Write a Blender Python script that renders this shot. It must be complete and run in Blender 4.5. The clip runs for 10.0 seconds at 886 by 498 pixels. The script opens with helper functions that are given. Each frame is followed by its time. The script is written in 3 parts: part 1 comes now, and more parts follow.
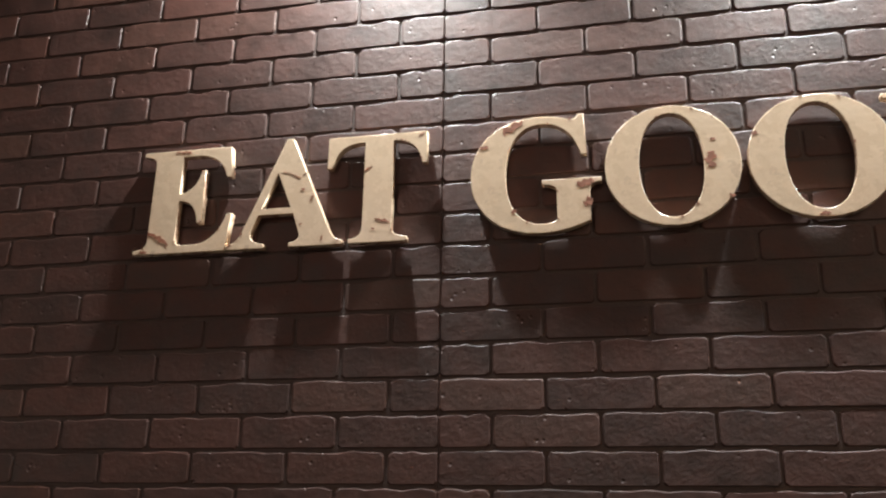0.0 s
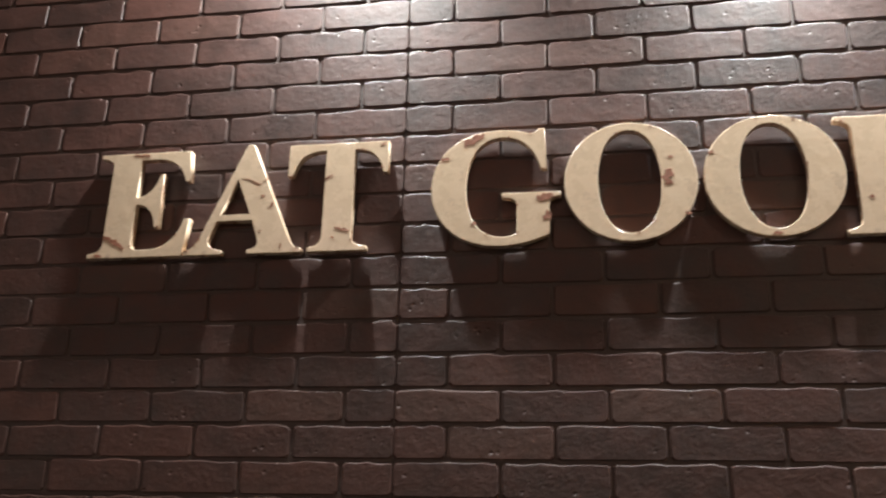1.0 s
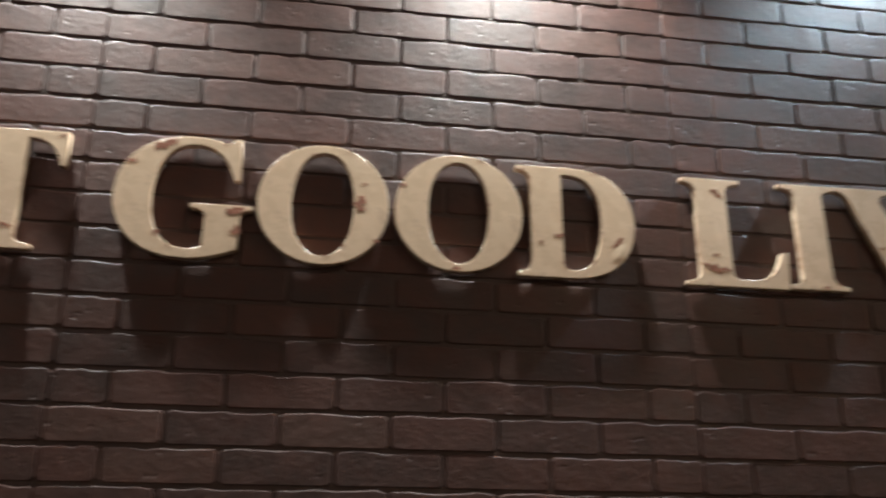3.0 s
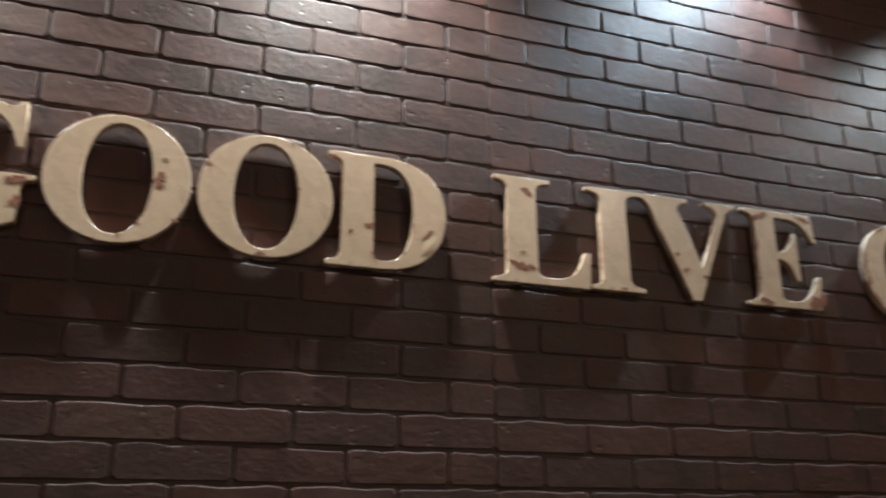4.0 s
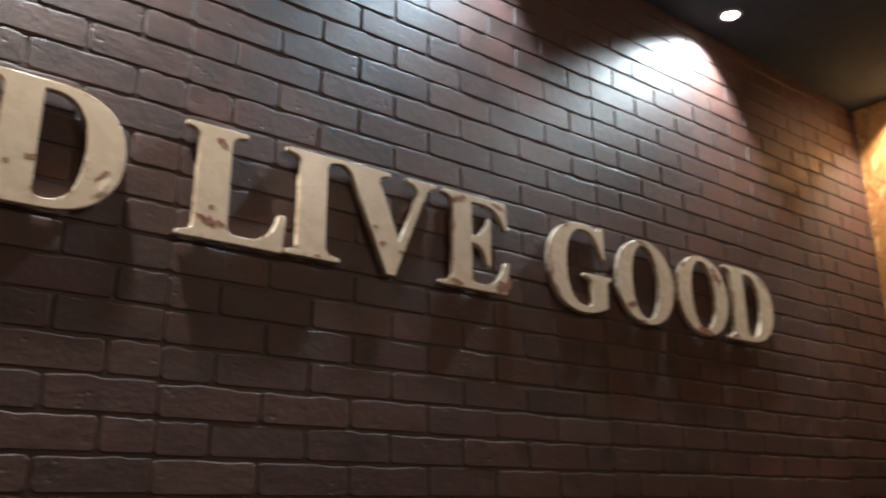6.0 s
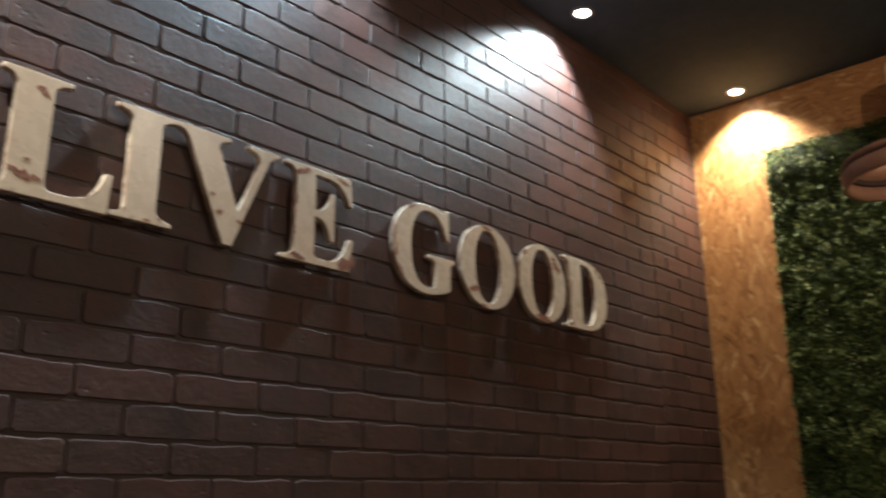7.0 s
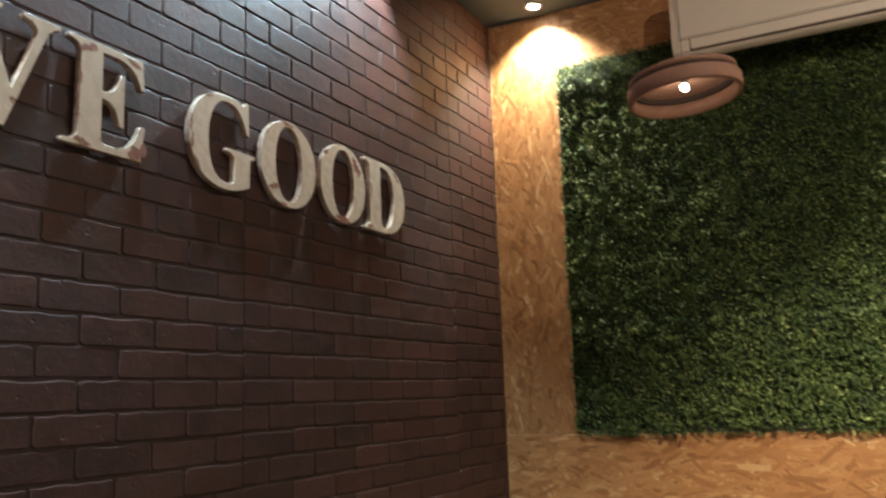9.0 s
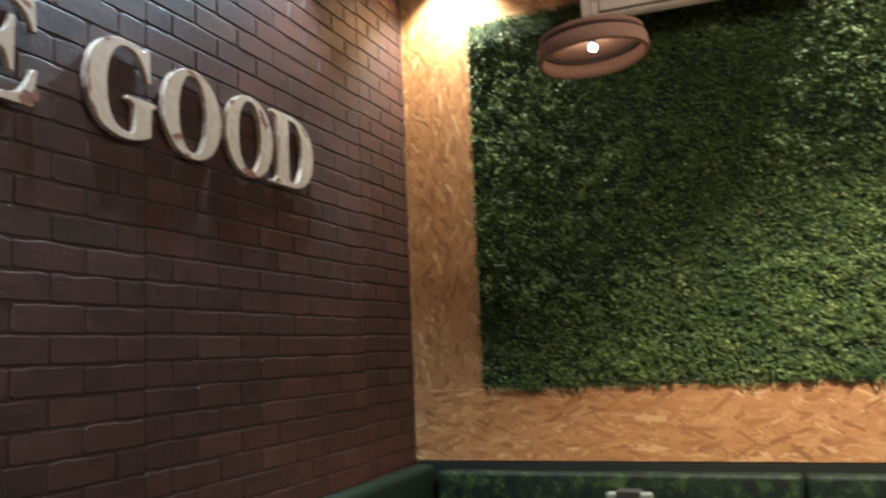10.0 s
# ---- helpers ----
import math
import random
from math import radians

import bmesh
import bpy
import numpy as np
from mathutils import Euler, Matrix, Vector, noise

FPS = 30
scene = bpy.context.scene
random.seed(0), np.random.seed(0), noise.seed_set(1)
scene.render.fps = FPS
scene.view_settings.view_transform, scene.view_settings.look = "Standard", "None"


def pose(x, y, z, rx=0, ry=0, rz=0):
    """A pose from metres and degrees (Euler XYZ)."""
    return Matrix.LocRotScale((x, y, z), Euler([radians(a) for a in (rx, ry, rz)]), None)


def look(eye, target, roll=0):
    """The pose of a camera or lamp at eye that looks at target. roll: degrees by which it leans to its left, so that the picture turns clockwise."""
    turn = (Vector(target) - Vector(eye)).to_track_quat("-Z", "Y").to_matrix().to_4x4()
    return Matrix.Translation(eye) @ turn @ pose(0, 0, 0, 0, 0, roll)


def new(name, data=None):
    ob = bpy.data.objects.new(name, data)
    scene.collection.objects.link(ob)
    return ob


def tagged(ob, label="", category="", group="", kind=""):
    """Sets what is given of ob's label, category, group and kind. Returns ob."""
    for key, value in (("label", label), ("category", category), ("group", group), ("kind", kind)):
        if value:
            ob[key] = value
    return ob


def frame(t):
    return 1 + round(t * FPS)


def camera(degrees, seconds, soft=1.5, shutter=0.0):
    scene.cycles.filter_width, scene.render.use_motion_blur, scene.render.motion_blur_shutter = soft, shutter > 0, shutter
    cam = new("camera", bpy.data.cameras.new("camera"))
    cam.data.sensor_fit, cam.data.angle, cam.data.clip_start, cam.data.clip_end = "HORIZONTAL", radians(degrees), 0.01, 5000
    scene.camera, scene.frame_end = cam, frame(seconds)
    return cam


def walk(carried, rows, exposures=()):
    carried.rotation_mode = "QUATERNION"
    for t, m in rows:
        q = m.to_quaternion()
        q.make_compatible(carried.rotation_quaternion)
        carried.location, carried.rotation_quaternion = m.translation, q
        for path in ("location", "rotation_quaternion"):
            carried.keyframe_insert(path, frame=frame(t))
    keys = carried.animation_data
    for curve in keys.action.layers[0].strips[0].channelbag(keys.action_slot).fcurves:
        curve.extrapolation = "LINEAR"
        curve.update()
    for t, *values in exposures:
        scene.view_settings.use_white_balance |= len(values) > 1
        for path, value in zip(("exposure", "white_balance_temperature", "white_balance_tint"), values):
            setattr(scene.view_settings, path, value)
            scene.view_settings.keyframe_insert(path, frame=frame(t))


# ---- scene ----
cam = camera(55.1, 10.0, 2.2, 0.8)
PATH = [
    (0, (0.362, -1.648, 1.243), (-0.042, 0.206, 1.876), 0.9),
    (0.5, (0.362, -1.652, 1.249), (-0.012, 0.208, 1.884), 1.0),
    (1, (0.371, -1.654, 1.255), (0.053, 0.212, 1.899), 1.3),
    (1.5, (0.382, -1.653, 1.263), (0.167, 0.224, 1.921), 1.3),
    (2, (0.414, -1.657, 1.281), (0.34, 0.23, 1.94), 1.2),
    (2.5, (0.435, -1.641, 1.266), (0.522, 0.234, 1.957), 0.9),
    (3, (0.482, -1.637, 1.281), (0.76, 0.224, 1.959), 0.4),
    (4.5, (0.6, -1.628, 1.307), (1.364, 0.112, 1.929), -0.4),
    (5, (0.633, -1.634, 1.292), (1.515, 0.049, 1.915), -0.6),
    (5.5, (0.659, -1.617, 1.299), (1.688, -0.012, 1.904), -0.5),
    (7, (0.737, -1.584, 1.277), (2.166, -0.303, 1.84), -0.5),
    (7.5, (0.739, -1.567, 1.278), (2.29, -0.418, 1.802), -0.8),
    (8, (0.742, -1.545, 1.283), (2.384, -0.503, 1.751), -1.1),
    (8.5, (0.74, -1.535, 1.265), (2.438, -0.564, 1.68), -1.8),
    (9, (0.733, -1.529, 1.257), (2.485, -0.627, 1.602), -2.0),
    (9.5, (0.731, -1.514, 1.247), (2.531, -0.694, 1.542), -2.2),
    (10, (0.735, -1.521, 1.24), (2.587, -0.808, 1.487), -2.4),
]
walk(cam, [(t, look(eye, target, roll)) for t, eye, target, roll in PATH],
     exposures=[(0, -0.04, 6500, 10), (1.5, -0.18, 6550, 10), (2.5, -0.40, 6620, 10), (3, -0.52, 6650, 10), (4.5, -0.64, 6500, 10), (5.5, -0.54, 6450, 10), (7, -0.50, 6350, 7), (7.5, -0.36, 6250, 6), (8.5, -0.18, 6050, 4), (9, -0.14, 5850, 3), (9.5, 0.05, 5500, 1), (10, 0.1, 5400, 2)])

# ---- world and lights ----
world = bpy.data.worlds.new("room_dark")
scene.world = world
world.use_nodes = True
world.node_tree.nodes["Background"].inputs[0].default_value = (0.02, 0.018, 0.016, 1)
world.node_tree.nodes["Background"].inputs[1].default_value = 0.2

CEIL = 2.99          # ceiling height
EAST = 4.25          # the OSB and planted wall
SOUTH, WEST = -4.2, -2.4


def spot(x, y, aim, watts, colour, size, blend, radius=0.02):
    """A recessed ceiling spot just below the ceiling."""
    d = bpy.data.lights.new("spot_beam", "SPOT")
    d.energy, d.color, d.spot_size, d.spot_blend, d.shadow_soft_size = watts, colour, radians(size), blend, radius
    ob = new("spot_beam", d)
    ob.matrix_basis = look((x, y, CEIL - 0.012), aim)
    return ob


WARM, COOL, NEUTRAL = (1.0, 0.88, 0.68), (0.64, 0.84, 0.99), (0.925, 0.968, 0.945)
# row along the brick wall: x, colour, watts
BRICK_Y = -0.13
BRICK_SPOTS = [(-0.20, NEUTRAL, 240, 126), (0.92, NEUTRAL, 264, 122), (2.03, COOL, 138, 106), (3.14, (0.80, 0.94, 1.0), 154, 106)]
for sx, col, w, cone in BRICK_SPOTS:
    spot(sx, BRICK_Y, (sx - 0.24, BRICK_Y + 0.22, CEIL - 1), w, col, cone, 0.45, 0.03)
# row along the planted wall; the last is unseen, added to extend it
EAST_X = EAST - 0.11
EAST_SPOTS = [(-0.277, 125, 112, 0.17, 0.65), (-1.95, 112, 96, 0.14, 0.5), (-3.5, 130, 96, 0.14, 0.5)]
for sy, w, cone, tilt, fade in EAST_SPOTS:
    spot(EAST_X, sy, (EAST_X + tilt, sy, CEIL - 1), w, WARM, cone, fade)
# a spot over the table beside the planted wall
TABLE_SPOT = (2.9, -2.1)
spot(*TABLE_SPOT, (3.02, -2.05, CEIL - 1), 590, (1.0, 0.82, 0.60), 94, 0.6, 0.03)
# unseen fill spots added behind the camera's way; the D's glint sets the first
ROOM_FILL_SPOTS = [(1.98, -2.83, 17, (1.0, 0.66, 0.44)), (2.6, -2.0, 46, (1.0, 0.82, 0.65)), (0.3, -3.6, 16, (1.0, 0.74, 0.62)), (-1.3, -3.6, 44, (1.0, 0.74, 0.63))]
for sx, sy, w, col in ROOM_FILL_SPOTS:
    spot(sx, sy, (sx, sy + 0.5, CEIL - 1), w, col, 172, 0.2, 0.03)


# ---- materials ----
def material(name, rough=0.6, metal=0.0):
    m = bpy.data.materials.new(name)
    m.use_nodes = True
    t = m.node_tree
    b = t.nodes["Principled BSDF"]
    b.inputs["Roughness"].default_value, b.inputs["Metallic"].default_value = rough, metal
    return m, t, b


def node(t, kind, links=(), **values):
    """A node with its settings; links are (input, socket)."""
    n = t.nodes.new(kind)
    for key, value in values.items():
        if key == "operation":
            n.operation = value
        else:
            n.inputs[key].default_value = value
    for k, s in links:
        t.links.new(s, n.inputs[k])
    return n


def ramp(t, fac, stops):
    r = t.nodes.new("ShaderNodeValToRGB")
    e = r.color_ramp.elements
    while len(e) < len(stops):
        e.new(0.5)
    for el, (p, c) in zip(e, stops):
        el.position, el.color = p, (*c, 1)
    t.links.new(fac, r.inputs[0])
    return r.outputs[0]


def mix(t, fac, a, b, blend="MIX"):
    n = t.nodes.new("ShaderNodeMix")
    n.data_type, n.blend_type = "RGBA", blend
    for s, v in ((n.inputs[0], fac), (n.inputs[6], a), (n.inputs[7], b)):
        if isinstance(v, (int, float)):
            s.default_value = v
        elif isinstance(v, tuple):
            s.default_value = (*v, 1)
        else:
            t.links.new(v, s)
    return n.outputs[2]


def coords(t, scale=(1, 1, 1), turn=(0, 0, 0), kind="Object", shift=None):
    c = t.nodes.new("ShaderNodeTexCoord")
    m = t.nodes.new("ShaderNodeMapping")
    m.inputs["Scale"].default_value = scale
    m.inputs["Rotation"].default_value = [radians(a) for a in turn]
    t.links.new(c.outputs[kind], m.inputs["Vector"])
    if shift:
        t.links.new(shift, m.inputs["Location"])
    return m.outputs[0]


def bump(t, b, height, strength, distance):
    n = node(t, "ShaderNodeBump", [("Height", height)], Strength=strength, Distance=distance)
    t.links.new(n.outputs[0], b.inputs["Normal"])


def plain(name, colour, rough=0.6, metal=0.0, vary=0.12, scale=30.0, relief=0.15, gloss=0.5):
    m, t, b = material(name, rough, metal)
    b.inputs["Specular IOR Level"].default_value = gloss
    v = coords(t)
    n = node(t, "ShaderNodeTexNoise", [("Vector", v)], Scale=scale, Detail=5.0)
    big = node(t, "ShaderNodeTexNoise", [("Vector", v)], Scale=scale / 9, Detail=3.0)
    lo, hi = tuple(c * (1 - vary) for c in colour), tuple(min(1, c * (1 + vary)) for c in colour)
    a = ramp(t, n.outputs[0], [(0.3, lo), (0.7, hi)])
    t.links.new(mix(t, 0.4, a, ramp(t, big.outputs[0], [(0.3, lo), (0.7, hi)])), b.inputs["Base Color"])
    bump(t, b, n.outputs[0], relief, 0.002)
    return m


def brick_material():
    m, t, b = material("painted_brick", 0.42)
    b.inputs["Specular IOR Level"].default_value = 0.6
    info = t.nodes.new("ShaderNodeObjectInfo")
    off = node(t, "ShaderNodeVectorMath", [(0, info.outputs["Random"])], operation="SCALE")
    off.inputs["Scale"].default_value = 40.0
    v = coords(t, shift=off.outputs[0])
    one = ramp(t, info.outputs["Random"], [(0.0, BRICK_DARK), (0.45, BRICK_MID), (0.8, BRICK_RED), (1.0, BRICK_PALE)])
    cloud = node(t, "ShaderNodeTexNoise", [("Vector", v)], Scale=14.0, Detail=4.0, Roughness=0.6)
    grain = node(t, "ShaderNodeTexNoise", [("Vector", v)], Scale=160.0, Detail=4.0, Roughness=0.7)
    c = mix(t, 0.55, one, ramp(t, cloud.outputs[0], [(0.32, BRICK_DARK), (0.62, BRICK_RED)]))
    c = mix(t, ramp(t, grain.outputs[0], [(0.45, (0, 0, 0)), (0.8, (0.25, 0.25, 0.25))]), c, BRICK_PALE)
    t.links.new(c, b.inputs["Base Color"])
    t.links.new(ramp(t, cloud.outputs[0], [(0.3, (0.48,) * 3), (0.7, (0.66,) * 3)]), b.inputs["Roughness"])
    pits = node(t, "ShaderNodeTexVoronoi", [("Vector", v)], Scale=55.0)
    pit = ramp(t, pits.outputs["Distance"], [(0.02, (0, 0, 0)), (0.24, (1, 1, 1))])
    gate = node(t, "ShaderNodeTexNoise", [("Vector", v)], Scale=22.0, Detail=1.0)
    pit = mix(t, ramp(t, gate.outputs[0], [(0.58, (0, 0, 0)), (0.64, (1, 1, 1))]), (1, 1, 1), pit)
    mid = node(t, "ShaderNodeTexNoise", [("Vector", v)], Scale=48.0, Detail=5.0, Roughness=0.62)
    h = mix(t, 0.62, pit, mix(t, 0.45, mid.outputs[0], mix(t, 0.6, grain.outputs[0], cloud.outputs[0])))
    bump(t, b, h, 0.7, 0.0060)
    return m


BRICK_DARK, BRICK_MID, BRICK_RED, BRICK_PALE = (0.028, 0.0137, 0.0108), (0.0470, 0.0192, 0.0146), (0.082, 0.0272, 0.0180), (0.090, 0.046, 0.032)


def osb_material(name, flip):
    """Pressed wood strands: three layers of long cells, each at its own angle."""
    m, t, b = material(name, 0.55)
    layers = []
    for k, (ang, sc) in enumerate(((12, 1.0), (-38, 0.8), (63, 0.9), (-8, 1.3))):
        a = ang + (90 if flip else 0)
        base = coords(t, (1, 1, 1))
        warp = node(t, "ShaderNodeTexNoise", [("Vector", base)], Scale=9.0 + k, Detail=2.0)
        sway = node(t, "ShaderNodeVectorMath", [(0, warp.outputs["Color"])], operation="SCALE")
        sway.inputs["Scale"].default_value = 0.03
        add = node(t, "ShaderNodeVectorMath", [(0, base), (1, sway.outputs[0])], operation="ADD")
        mp = t.nodes.new("ShaderNodeMapping")
        mp.inputs["Rotation"].default_value = (radians(a), 0, 0)
        t.links.new(add.outputs[0], mp.inputs["Vector"])
        st = node(t, "ShaderNodeVectorMath", [(0, mp.outputs[0])], operation="MULTIPLY")
        st.inputs[1].default_value = (3 * sc, 11 * sc, 52 * sc)
        vor = node(t, "ShaderNodeTexVoronoi", [("Vector", st.outputs[0])], Scale=1.0)
        sep = t.nodes.new("ShaderNodeSeparateColor")
        t.links.new(vor.outputs["Color"], sep.inputs[0])
        grain = node(t, "ShaderNodeTexNoise", [("Vector", st.outputs[0])], Scale=3.5, Detail=5.0)
        layers.append((sep.outputs[0], sep.outputs[1], grain.outputs[0]))
    colours = [(0.0, (0.32, 0.132, 0.044)), (0.35, (0.48, 0.218, 0.078)), (0.75, (0.62, 0.310, 0.118)), (1.0, (0.82, 0.52, 0.25))]
    c = ramp(t, layers[0][0], colours)
    h = layers[0][0]
    for r, g, n in layers[1:]:
        on = ramp(t, g, [(0.56, (0, 0, 0)), (0.6, (1, 1, 1))])
        c = mix(t, on, c, ramp(t, r, colours))
        h = mix(t, on, h, r)
    c = mix(t, 0.35, c, ramp(t, layers[0][2], [(0.3, (0.32, 0.145, 0.052)), (0.7, (0.62, 0.35, 0.145))]))
    t.links.new(c, b.inputs["Base Color"])
    bump(t, b, mix(t, 0.3, h, layers[1][2]), 0.35, 0.002)
    return m


def letter_material():
    m, t, b = material("cream_paint", 0.3)
    v = coords(t)
    n = node(t, "ShaderNodeTexNoise", [("Vector", v)], Scale=26.0, Detail=6.0, Roughness=0.6)
    f = node(t, "ShaderNodeTexNoise", [("Vector", v)], Scale=7.0, Detail=3.0)
    c = ramp(t, n.outputs[0], [(0.3, (0.655, 0.495, 0.350)), (0.7, (0.695, 0.530, 0.380))])
    c = mix(t, ramp(t, f.outputs[0], [(0.45, (0, 0, 0)), (0.75, (0.3, 0.3, 0.3))]), c, (0.60, 0.43, 0.29))
    geo = t.nodes.new("ShaderNodeNewGeometry")
    worn = ramp(t, geo.outputs["Pointiness"], [(0.52, (0, 0, 0)), (0.60, (1, 1, 1))])
    patch = node(t, "ShaderNodeTexNoise", [("Vector", v)], Scale=34.0, Detail=4.0)
    scuff = ramp(t, patch.outputs[0], [(0.62, (0, 0, 0)), (0.66, (0.8, 0.8, 0.8))])
    c = mix(t, mix(t, worn, (0, 0, 0), scuff), c, (0.22, 0.11, 0.07))
    # the cut sides are scraped to the brown core in patches
    facing = t.nodes.new("ShaderNodeTexCoord")
    axes = t.nodes.new("ShaderNodeSeparateXYZ")
    t.links.new(facing.outputs["Normal"], axes.inputs[0])
    side = ramp(t, node(t, "ShaderNodeMath", [(0, axes.outputs[2])], operation="ABSOLUTE").outputs[0], [(0.35, (1, 1, 1)), (0.6, (0, 0, 0))])
    bare = node(t, "ShaderNodeTexNoise", [("Vector", v)], Scale=11.0, Detail=6.0, Roughness=0.65)
    gone = ramp(t, bare.outputs[0], [(0.44, (0, 0, 0)), (0.54, (0.75, 0.75, 0.75))])
    c = mix(t, mix(t, side, (0, 0, 0), gone), c, (0.30, 0.16, 0.105))
    t.links.new(c, b.inputs["Base Color"])
    lump = node(t, "ShaderNodeTexNoise", [("Vector", v)], Scale=70.0, Detail=5.0, Roughness=0.65)
    bump(t, b, mix(t, 0.5, n.outputs[0], lump.outputs[0]), 0.28, 0.003)
    t.links.new(ramp(t, n.outputs[0], [(0.3, (0.20,) * 3), (0.7, (0.36,) * 3)]), b.inputs["Roughness"])
    return m


def leaf_material():
    m, t, b = material("boxwood_leaf", 0.5)
    b.inputs["Specular IOR Level"].default_value = 0.14
    geo = t.nodes.new("ShaderNodeNewGeometry")
    c = ramp(t, geo.outputs["Random Per Island"], [(0.0, (0.036, 0.060, 0.018)), (0.45, (0.085, 0.126, 0.034)), (0.8, (0.165, 0.208, 0.056)), (1.0, (0.38, 0.41, 0.15))])
    v = coords(t)
    f = node(t, "ShaderNodeTexNoise", [("Vector", v)], Scale=5.0, Detail=3.0)
    c = mix(t, ramp(t, f.outputs[0], [(0.35, (0.55, 0.55, 0.55)), (0.65, (0, 0, 0))]), c, (0.027, 0.048, 0.018))
    t.links.new(c, b.inputs["Base Color"])
    return m


def cloth_material():
    """Dark green upholstery, mottled from near black to a lighter green."""
    m, t, b = material("mottled_green_cloth", 0.6)
    b.inputs["Specular IOR Level"].default_value = 0.25
    v = coords(t)
    big = node(t, "ShaderNodeTexNoise", [("Vector", v)], Scale=16.0, Detail=4.0)
    small = node(t, "ShaderNodeTexNoise", [("Vector", v)], Scale=70.0, Detail=5.0, Roughness=0.7)
    f = mix(t, 0.5, big.outputs[0], small.outputs[0])
    t.links.new(ramp(t, f, [(0.42, (0.004, 0.006, 0.005)), (0.52, (0.010, 0.018, 0.008)), (0.64, (0.050, 0.080, 0.022))]), b.inputs["Base Color"])
    bump(t, b, small.outputs[0], 0.3, 0.003)
    return m


def glow(name, colour, strength):
    m, t, b = material(name, 0.4)
    b.inputs["Base Color"].default_value = (0.8, 0.8, 0.8, 1)
    b.inputs["Emission Color"].default_value = (*colour, 1)
    b.inputs["Emission Strength"].default_value = strength
    return m


BRICK = brick_material()
MORTAR = plain("dark_mortar", (0.066, 0.043, 0.037), 0.62, vary=0.25, scale=120, relief=0.5)
OSB_UP, OSB_ALONG = osb_material("osb_upright", True), osb_material("osb_along", False)
CREAM, LEAF = letter_material(), leaf_material()
VARNISH = plain("glossy_cream_scale", (0.72, 0.56, 0.40), 0.16, vary=0.06, scale=60, relief=0.12, gloss=0.8)
CHIP = plain("bare_chip", (0.27, 0.105, 0.06), 0.75, vary=0.3, scale=90, relief=0.5)
CEILING_PAINT = plain("charcoal_ceiling_paint", (0.062, 0.081, 0.108), 0.9, scale=18, gloss=0.1)
# Pale so that the unseen walls bounce fill light into the room.
BOUNCE_WALL_PAINT = plain("pale_bounce_wall_paint", (0.62, 0.58, 0.53), 0.8, scale=12)
FLOOR_TILE = plain("brown_floor", (0.07, 0.055, 0.045), 0.5, scale=9)
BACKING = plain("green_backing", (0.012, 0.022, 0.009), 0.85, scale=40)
AC_WHITE = plain("ivory_plastic", (0.88, 0.73, 0.57), 0.42, vary=0.04, scale=5, relief=0.03)
AC_SEAM = plain("plastic_seam", (0.16, 0.11, 0.07), 0.6)
CLAY = plain("terracotta_clay", (0.33, 0.165, 0.105), 0.7, vary=0.15, scale=45, relief=0.3)
CLAY_DARK = plain("dark_groove", (0.05, 0.03, 0.022), 0.8)
STEEL = plain("brushed_trim", (0.30, 0.30, 0.31), 0.4, 0.8, vary=0.08, scale=60)
VINYL = plain("dark_green_vinyl", (0.010, 0.018, 0.010), 0.6, vary=0.3, scale=16, relief=0.25, gloss=0.2)
CORD = plain("pale_cord", (0.42, 0.36, 0.28), 0.7)
# White paper with its greenish shade mixed into the base colour.
SHADED_PAPER = plain("shaded_white_paper", (0.13, 0.145, 0.11), 0.7, vary=0.05)
CLOTH = cloth_material()
BLACK = plain("black_plastic", (0.02, 0.022, 0.02), 0.45)
WOOD = plain("dark_table_wood", (0.10, 0.055, 0.03), 0.45, vary=0.3, scale=14)
LENS = glow("lit_lens", (1.0, 0.93, 0.82), 40.0)
BULB = glow("lit_bulb", (1.0, 0.86, 0.66), 40.0)


# ---- mesh helpers ----
def part(name, bm, mat, parent=None, label="", smooth=False):
    me = bpy.data.meshes.new(name)
    bmesh.ops.recalc_face_normals(bm, faces=bm.faces[:])
    if smooth:
        for f in bm.faces:
            f.smooth = True
    bm.to_mesh(me)
    bm.free()
    me.materials.append(mat)
    ob = new(name, me)
    ob.parent = parent
    if label:
        tagged(ob, label)
    return ob


def box(lo, hi, bevel=0.0, segments=2, bm=None):
    bm = bm or bmesh.new()
    size, mid = Vector(hi) - Vector(lo), (Vector(hi) + Vector(lo)) / 2
    r = bmesh.ops.create_cube(bm, size=1, matrix=Matrix.Translation(mid) @ Matrix.Diagonal((*size, 1)))
    if bevel:
        edges = list({e for v in r["verts"] for e in v.link_edges})
        bmesh.ops.bevel(bm, geom=edges, offset=bevel, segments=segments, affect="EDGES", profile=0.5)
    return bm


def ring(profile, steps=48, closed=True):
    """A solid of revolution about z from (radius, height) pairs."""
    bm = bmesh.new()
    rows = [[bm.verts.new((r * math.cos(2 * math.pi * k / steps), r * math.sin(2 * math.pi * k / steps), z)) for k in range(steps)] for r, z in profile]
    pairs = list(zip(rows, rows[1:])) + ([(rows[-1], rows[0])] if closed else [])
    for a, b in pairs:
        for k in range(steps):
            bm.faces.new((a[k], a[(k + 1) % steps], b[(k + 1) % steps], b[k]))
    return bm


def empty(name, x, y, z):
    ob = new(name)
    ob.location = (x, y, z)
    return ob


def thing(name, label, category, x=0, y=0, z=0, group="", kind=""):
    return tagged(empty(name, x, y, z), label, category, group, kind)


# ---- the room ----
def slab(name, lo, hi, mat, label, category, bevel=0.0):
    return tagged(part(name, box(lo, hi, bevel), mat), label, category, kind="structure")


